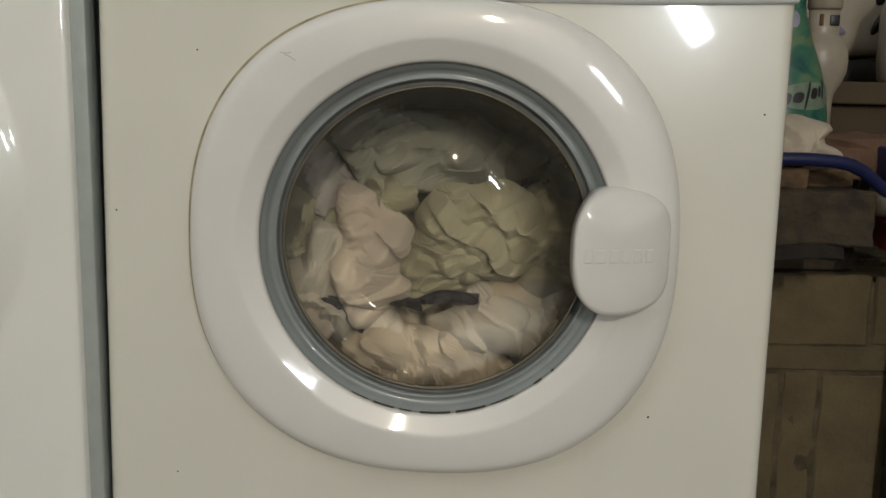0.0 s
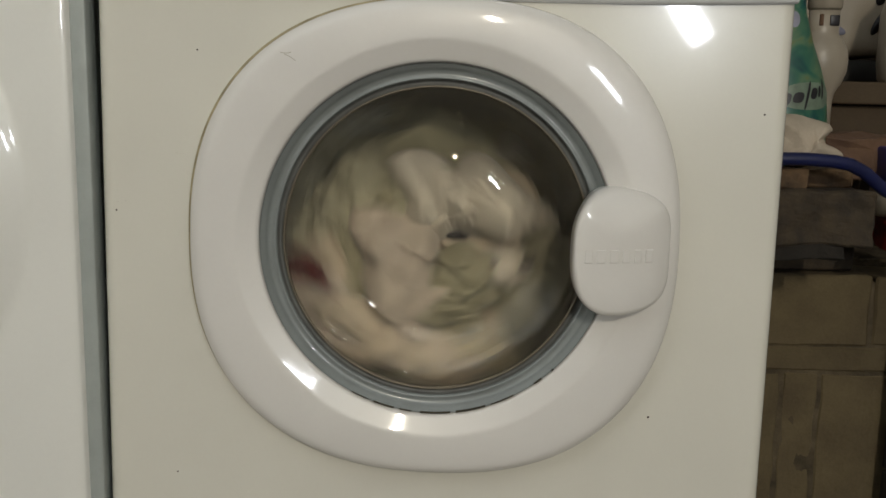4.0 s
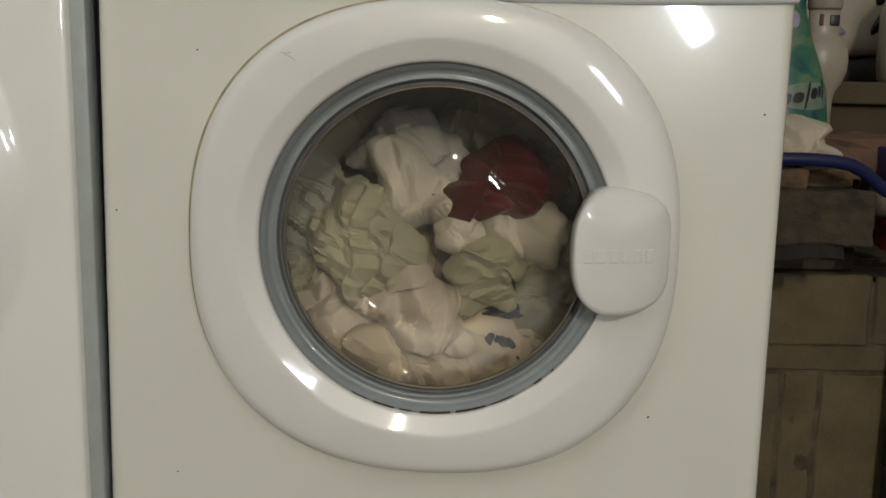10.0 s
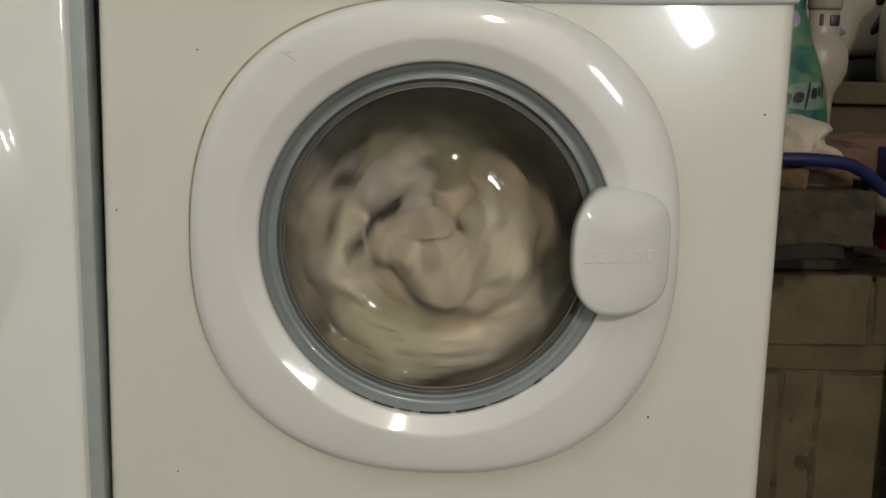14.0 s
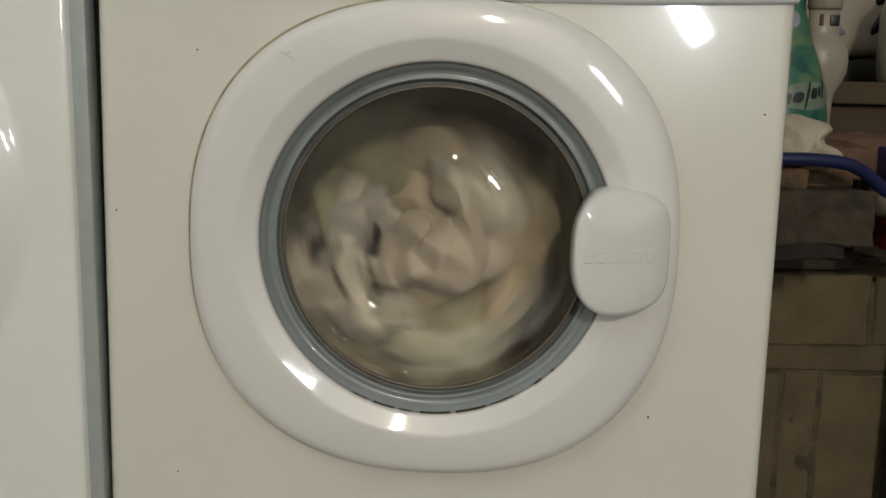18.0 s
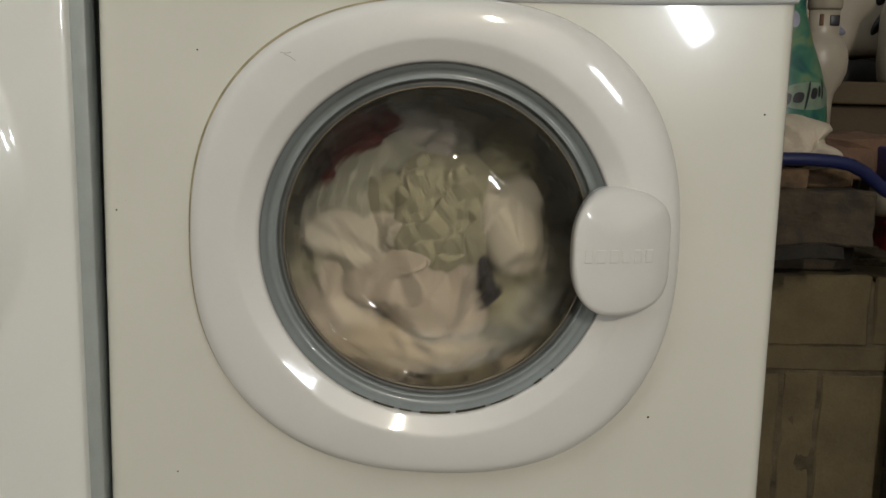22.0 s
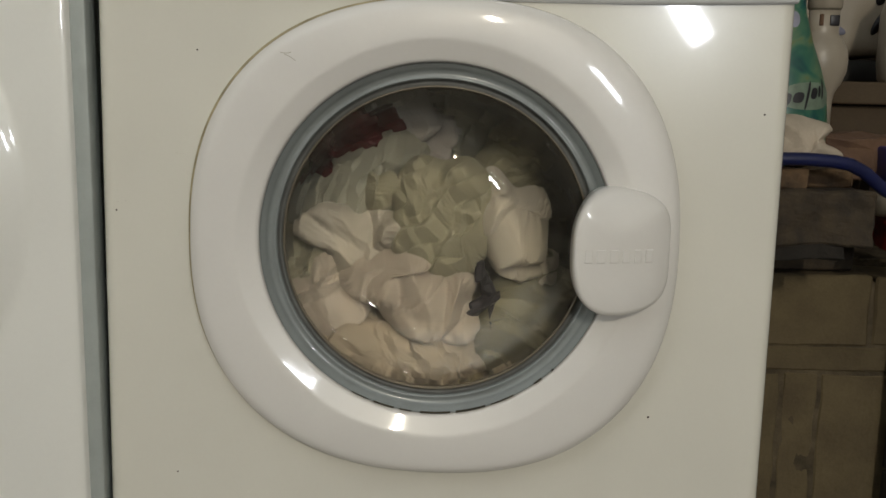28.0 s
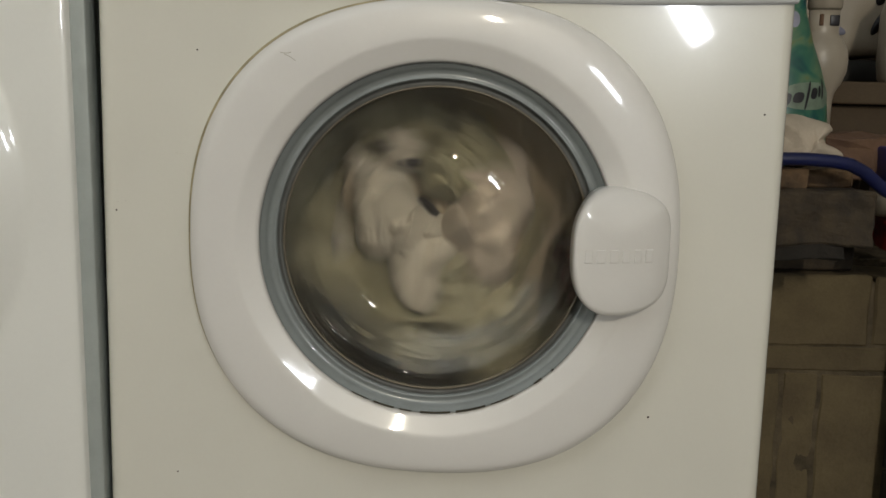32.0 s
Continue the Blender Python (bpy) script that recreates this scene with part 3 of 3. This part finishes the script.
def low_wall():
    w = thing("brick_wall", "low wall of old painted bricks beside the washing machine", "wall", kind="structure")
    part("mortar", box(0.31, 1.2, 0.5035, 0.90, 0.0, 0.352, 0.002), MORTAR, w)
    rng = random.Random(4)
    for x0, x1, z0, z1 in ((0.33, 0.454, 0.259, 0.361), (0.458, 0.621, 0.258, 0.361), (0.626, 0.80, 0.259, 0.358), (0.804, 1.0, 0.259, 0.36), (1.004, 1.19, 0.259, 0.36),
                           (0.33, 0.71, 0.221, 0.255), (0.714, 1.19, 0.221, 0.255)):
        part("brick", rough_brick(x0, x1, 0.5, 0.62, z0, z1, rng.uniform(0, 50), 0.0028, 5), BRICK, w, smooth=False)
    x = 0.36
    for wd in (0.066, 0.070, 0.050, 0.190, 0.10, 0.15, 0.14):
        part("brick", rough_brick(x, x + wd, 0.502, 0.6, 0.008, 0.217, rng.uniform(0, 50), 0.003, 5), BRICK, w, smooth=False)
        x += wd + 0.0045
    for k in range(4):
        part("brick", rough_brick(0.36 + 0.2 * k, 0.55 + 0.2 * k, 0.64, 0.86, 0.352, 0.366, 7 + k, 0.003), MORTAR, w, smooth=False)
    return w


low_wall()


def brick_stack():
    s = thing("brick_stack", "stack of rough bricks beside the machine, coloured dark for shade", "bricks")
    for k in range(6):
        part("brick", rough_brick(0.308, 0.382, 0.30, 0.49, 0.001 + k * 0.0685, 0.0685 + k * 0.0685, k * 3 + 1, 0.002), SHADED_BRICK, s, smooth=False)
    return s


brick_stack()


def side_stack():
    s = thing("brick_stack", "stack of bricks by the low wall, coloured dark for shade", "bricks")
    for k in range(5):
        part("brick", rough_brick(0.648, 0.75, 0.34, 0.48, 0.001 + k * 0.084, 0.084 + k * 0.084, k * 3 + 60, 0.002), SHADED_BRICK, s, smooth=False)
    return s


side_stack()
tagged(part("loose_brick", rough_brick(0.310, 0.519, 0.29, 0.43, 0.4305, 0.497, 31, 0.006, 14), STONE, None, smooth=False), "chipped old brown brick lying on a brick stack", "brick")
tagged(part("loose_brick", rough_brick(0.335, 0.49, 0.296, 0.42, 0.412, 0.4315, 47, 0.007, 9), SHADED_BRICK, None, smooth=False), "broken brick piece under another brick, coloured dark for shade", "brick")
tagged(part("brick_shard", rough_brick(0.312, 0.438, 0.296, 0.352, 0.4955, 0.521, 131, 0.006, 8), SHARD, None, smooth=False), "thin brown brick shard on a loose brick", "brick")
tagged(part("brick_shard", rough_brick(0.335, 0.515, 0.352, 0.434, 0.4965, 0.5205, 151, 0.003, 5), SHARD, None, smooth=False), "flat brown brick shard under a bottle", "brick")
tagged(part("red_brick", rough_brick(0.44, 0.612, 0.435, 0.53, 0.503, 0.560, 83, 0.012, 4), CLAY, None, smooth=False), "broken reddish clay brick behind the hose", "brick")


def rear_stack():
    s = thing("brick_stack", "stack of dark old bricks on the low wall", "bricks")
    for k in range(2):
        part("brick", rough_brick(0.45, 0.60, 0.522, 0.545, 0.364 + k * 0.071, 0.434 + k * 0.071, k * 3 + 90, 0.002), STONE, s, smooth=False)
    return s


rear_stack()


def shelf():
    s = thing("timber_shelf", "old brown timber boards behind the bricks", "shelf")
    part("board", box(0.31, 1.2, 0.55, 0.98, 0.602, 0.634, 0.003), TIMBER, s, smooth=False)
    part("board", box(0.31, 1.2, 0.57, 0.60, 0.50, 0.600, 0.003), TIMBER, s, smooth=False)
    for x in (0.33, 1.1):
        part("post", box(x, x + 0.06, 0.61, 0.75, 0.367, 0.601, 0.003), TIMBER, s, smooth=False)
    return s


shelf()

BOTTLE = [(0.046, 0.0), (0.052, 0.004), (0.056, 0.02), (0.0565, 0.059), (0.0525, 0.094), (0.0445, 0.121), (0.0315, 0.155), (0.0205, 0.191), (0.018, 0.214)]


def bottle_radius(z):
    return float(np.interp(z, [h for r, h in BOTTLE], [r for r, h in BOTTLE]))


def print_patch(angle, z, wide, high, lean=0.0, lift=0.0006, n=28, power=2.0):
    """A printed shape that follows the bottle's side."""
    loops = []
    for s in (1.0, 0.75, 0.5, 0.25, 0.02):
        loop = []
        for i in range(n):
            a = 2 * math.pi * i / n
            r = (abs(math.cos(a)) ** power + abs(math.sin(a)) ** power) ** (-1 / power) * s
            du, dz = wide * r * math.cos(a), high * r * math.sin(a)
            du, dz = du + lean * dz, dz
            zz = z + dz
            rr = bottle_radius(zz)
            t = angle + du / rr
            loop.append(((rr + lift) * math.sin(t), -(rr * 0.62 + lift) * math.cos(t), zz))
        loops.append(loop)
    return loft(loops, False, True)


def softener_bottle():
    b = thing("fabric_softener_bottle", "green fabric softener bottle with teal and yellow print", "bottle", (0.436, 0.395, 0.5205))
    body = part("bottle_body", turned(BOTTLE, n=72, sx=1.0, sy=0.62), GREEN_BOTTLE, b)
    part("cap", turned([(0.017, 0.215), (0.021, 0.218), (0.021, 0.254), (0.018, 0.258)], n=32), TEAL, b, "teal bottle cap")
    part("print", print_patch(0.05, 0.182, 0.007, 0.010, 0, 0.0009), LILAC, body, "lilac printed badge")
    # the brand line: plain dark strokes on a pale band
    part("print", print_patch(0.45, 0.088, 0.040, 0.017, 0.3, 0.0008, 28, 2.4), PALE_PRINT, body, "pale printed band")
    for k, (w, h) in enumerate(((0.0062, 0.0078), (0.0068, 0.0066), (0.0017, 0.0175), (0.0050, 0.0070), (0.0022, 0.0068), (0.0018, 0.0125))):
        part("print_bar", print_patch((-0.16, 0.13, 0.36, 0.54, 0.72, 0.86)[k], 0.083 + 0.0028 * k, w, h, 0.25, 0.0014, 16, 3.0), BLACK, body)
    return b


softener_bottle()


def white_bottle():
    b = thing("white_bottle", "white plastic detergent bottle with a printed label", "bottle", (0.513, 0.482, 0.5615))
    part("bottle_body", turned([(0.016, 0.0), (0.0185, 0.003), (0.019, 0.045), (0.0215, 0.055), (0.0285, 0.066), (0.0345, 0.082), (0.0355, 0.098), (0.0335, 0.112), (0.027, 0.124), (0.0215, 0.130), (0.0205, 0.136), (0.0205, 0.163)], n=48, sy=0.8), WHITE_PLASTIC, b)
    part("cap", turned([(0.0195, 0.1635), (0.0222, 0.166), (0.0222, 0.205), (0.019, 0.21)], n=32), WHITE_PLASTIC, b, "white screw cap")
    part("label_bar", box(0.0015, 0.0145, -0.0175, -0.0115, 0.142, 0.156, 0.001), BLACK, b, "dark printed label")
    part("label_bar", box(-0.0115, -0.0065, -0.0168, -0.0110, 0.142, 0.157, 0.001), CLAY, b, "red printed label")
    return b


white_bottle()


def storage_tub():
    b = thing("storage_tub", "large white plastic tub with black marks above a dark shadow gap", "tub", (0.70, 0.82, 0.634))
    # added dark block: the shadow under the tub put into colour
    part("shade_block", box(-0.16, 0.2, -0.10, 0.12, 0.0, 0.040, 0.006), DARK, b, "dark block for the shadow gap under the tub")
    bm = box(-0.14, 0.2, -0.11, 0.12, 0.0, 0.34, 0.03, 4)
    for v in bm.verts:
        v.co.z += 0.041 + 0.10 * (v.co.x + 0.06) * (v.co.z < 0.1)
    part("tub", bm, WHITE_PLASTIC, b)
    for x, z, w, h, lean in ((-0.010, 0.140, 0.009, 0.016, 0.3), (-0.012, 0.098, 0.008, 0.020, 0.5), (-0.078, 0.085, 0.012, 0.008, -0.8)):
        loop = []
        for i in range(20):
            a = 2 * math.pi * i / 20
            loop.append((x + w * math.cos(a) + lean * h * math.sin(a), -0.1115, z + h * math.sin(a)))
        back = [(p[0], -0.1095, p[2]) for p in loop]
        part("mark", loft([back, loop], False, True), LILAC if x < -0.05 else BLACK, b, "printed mark")
    return b


storage_tub()


def jug():
    b = thing("white_jug", "white plastic jug on the timber shelf", "jug", (0.703, 0.60, 0.634))
    part("jug_body", turned([(0.05, 0.0), (0.055, 0.006), (0.058, 0.03), (0.058, 0.10), (0.05, 0.13), (0.03, 0.15)], n=40), WHITE_PLASTIC, b)
    part("cap", turned([(0.029, 0.151), (0.03, 0.153), (0.03, 0.175), (0.027, 0.178)], n=24), WHITE_PLASTIC, b)
    return b


jug()


rag = tagged(cloth_mesh("rag", 77, 0.058, 0.030, 0.024, 0.024, 0.75, 0.8, PAPER), "crumpled white cotton rag on a brick", "rag")
rag.location = (0.426, 0.318, 0.549)
hose = [(0.28 + 0.03 * k, 0.284, 0.5325 + 0.0004 * k) for k in range(6)] + [(0.462, 0.286, 0.5325), (0.484, 0.290, 0.5290), (0.503, 0.295, 0.5205), (0.518, 0.30, 0.510), (0.533, 0.303, 0.499), (0.556, 0.305, 0.488), (0.60, 0.306, 0.47), (0.66, 0.306, 0.43), (0.71, 0.306, 0.33), (0.74, 0.306, 0.15), (0.76, 0.306, 0.009), (0.80, 0.306, 0.009)]
tagged(part("hose", tube([p for p in hose if p[0] > 0.309], 0.0078, 16), BLUE, None), "blue plastic hose curving over the bricks", "hose")
tagged(part("red_bag", rough_brick(0.568, 0.68, 0.36, 0.46, 0.421, 0.458, 12, 0.016, 4), RED_PLASTIC, None), "crumpled red plastic bag on a brick stack", "bag")
tagged(part("white_tub", turned([(0.038, 0.0), (0.042, 0.003), (0.045, 0.04), (0.043, 0.043)], (0.607, 0.40, 0.458), n=32), WHITE_PLASTIC, None), "small white plastic tub", "tub")
tagged(part("blue_box", box(0.581, 0.66, 0.37, 0.45, 0.5015, 0.547, 0.004), BOX_BLUE, None), "blue plastic box on a white tub", "box")


# ---- what moves ----
# the drum's turn in degrees, counted anticlockwise as seen from the front: it reverses after each rest
TURN_T = [0.0, 0.2, 0.35, 0.5, 0.7, 0.8, 0.9, 1.0, 5.5, 5.7, 5.85, 6.0, 6.15, 6.4, 6.6, 6.8, 7.1, 10.2, 10.3, 10.4, 10.5, 10.6, 10.7, 10.8, 10.9, 11.0, 21.3, 21.5, 21.7, 21.9, 22.1, 22.3, 22.6, 22.9, 30.3, 30.5, 30.6, 30.7, 30.8, 30.9, 31.0, 32.0]
TURN_A = [0, 0, 3, 12, 38, 64, 96, 131, 1705, 1770, 1806, 1830, 1838, 1836, 1828, 1810, 1800, 1800, 1795, 1785, 1772, 1752, 1726, 1694, 1658, 1620, -1980, -2044, -2100, -2142, -2172, -2178, -2168, -2160, -2160, -2150, -2138, -2116, -2086, -2050, -2014, -1649]


def ease(t, t0, t1):
    s = min(1.0, max(0.0, (t - t0) / (t1 - t0)))
    return s * s * (3 - 2 * s)


def laundry_pose(places, k, t):
    """Where one garment lies at t: at rest in one of three heaps, or carried round by the drum in between."""
    first, left, second, right, third = places
    turn = math.radians(float(np.interp(t, TURN_T, TURN_A)))
    if t < 4:
        p, q, s = first, left, ease(t, 0.45, 1.05)
    elif t < 8:
        p, q, s = left, second, ease(t, 5.3, 6.2)
    elif t < 16:
        p, q, s = second, right, ease(t, 10.4, 11.1)
    elif t < 26:
        p, q, s = right, third, ease(t, 21.2, 22.1)
    else:
        # the second spell to the left takes the heap a quarter turn further on
        place = Matrix.Rotation(-math.radians(91.6), 4, "Y") @ Vector(left[:3])
        p, q, s = third, (*place, left[3] - 91.6), ease(t, 30.4, 31.0)
    busy = 1 - s if q in (second, third) else s
    place = Vector(p[:3]).lerp(Vector(q[:3]), s)
    swing = (q[3] - p[3] + 180) % 360 - 180
    swell = 1 + busy * 0.07 * math.sin(2 * turn + 1.7 * k)
    slip = busy * 0.12 * math.sin(turn + 2.4 * k)
    spin = Matrix.Rotation(math.radians(p[3] + swing * s), 4, "Y")
    m = Matrix.Rotation(-(turn + slip), 4, "Y") @ Matrix.Translation((place.x * swell, place.y, place.z * swell)) @ spin
    # late in the spell to the right the bundle rides on the left of the drum
    drift = 0.018 * busy * ease(t, 13.5, 16.5) * (t < 26)
    return Matrix.Translation((DX - drift, 0, ZC)) @ m


TIMES = [round(0.1 * k, 1) for k in range(0, 73)] + [round(10.1 + 0.1 * k, 1) for k in range(0, 130)] + [round(30.2 + 0.1 * k, 1) for k in range(0, 19)]


def motions():
    for k, (ob, places) in enumerate(garments):
        walk(ob, [(t, laundry_pose(places, k, t)) for t in TIMES])
    walk(drum, [(t, Matrix.Translation((0, 0, ZC)) @ Matrix.Rotation(-math.radians(float(np.interp(t, TURN_T, TURN_A))), 4, "Y")) for t in TIMES])


motions()
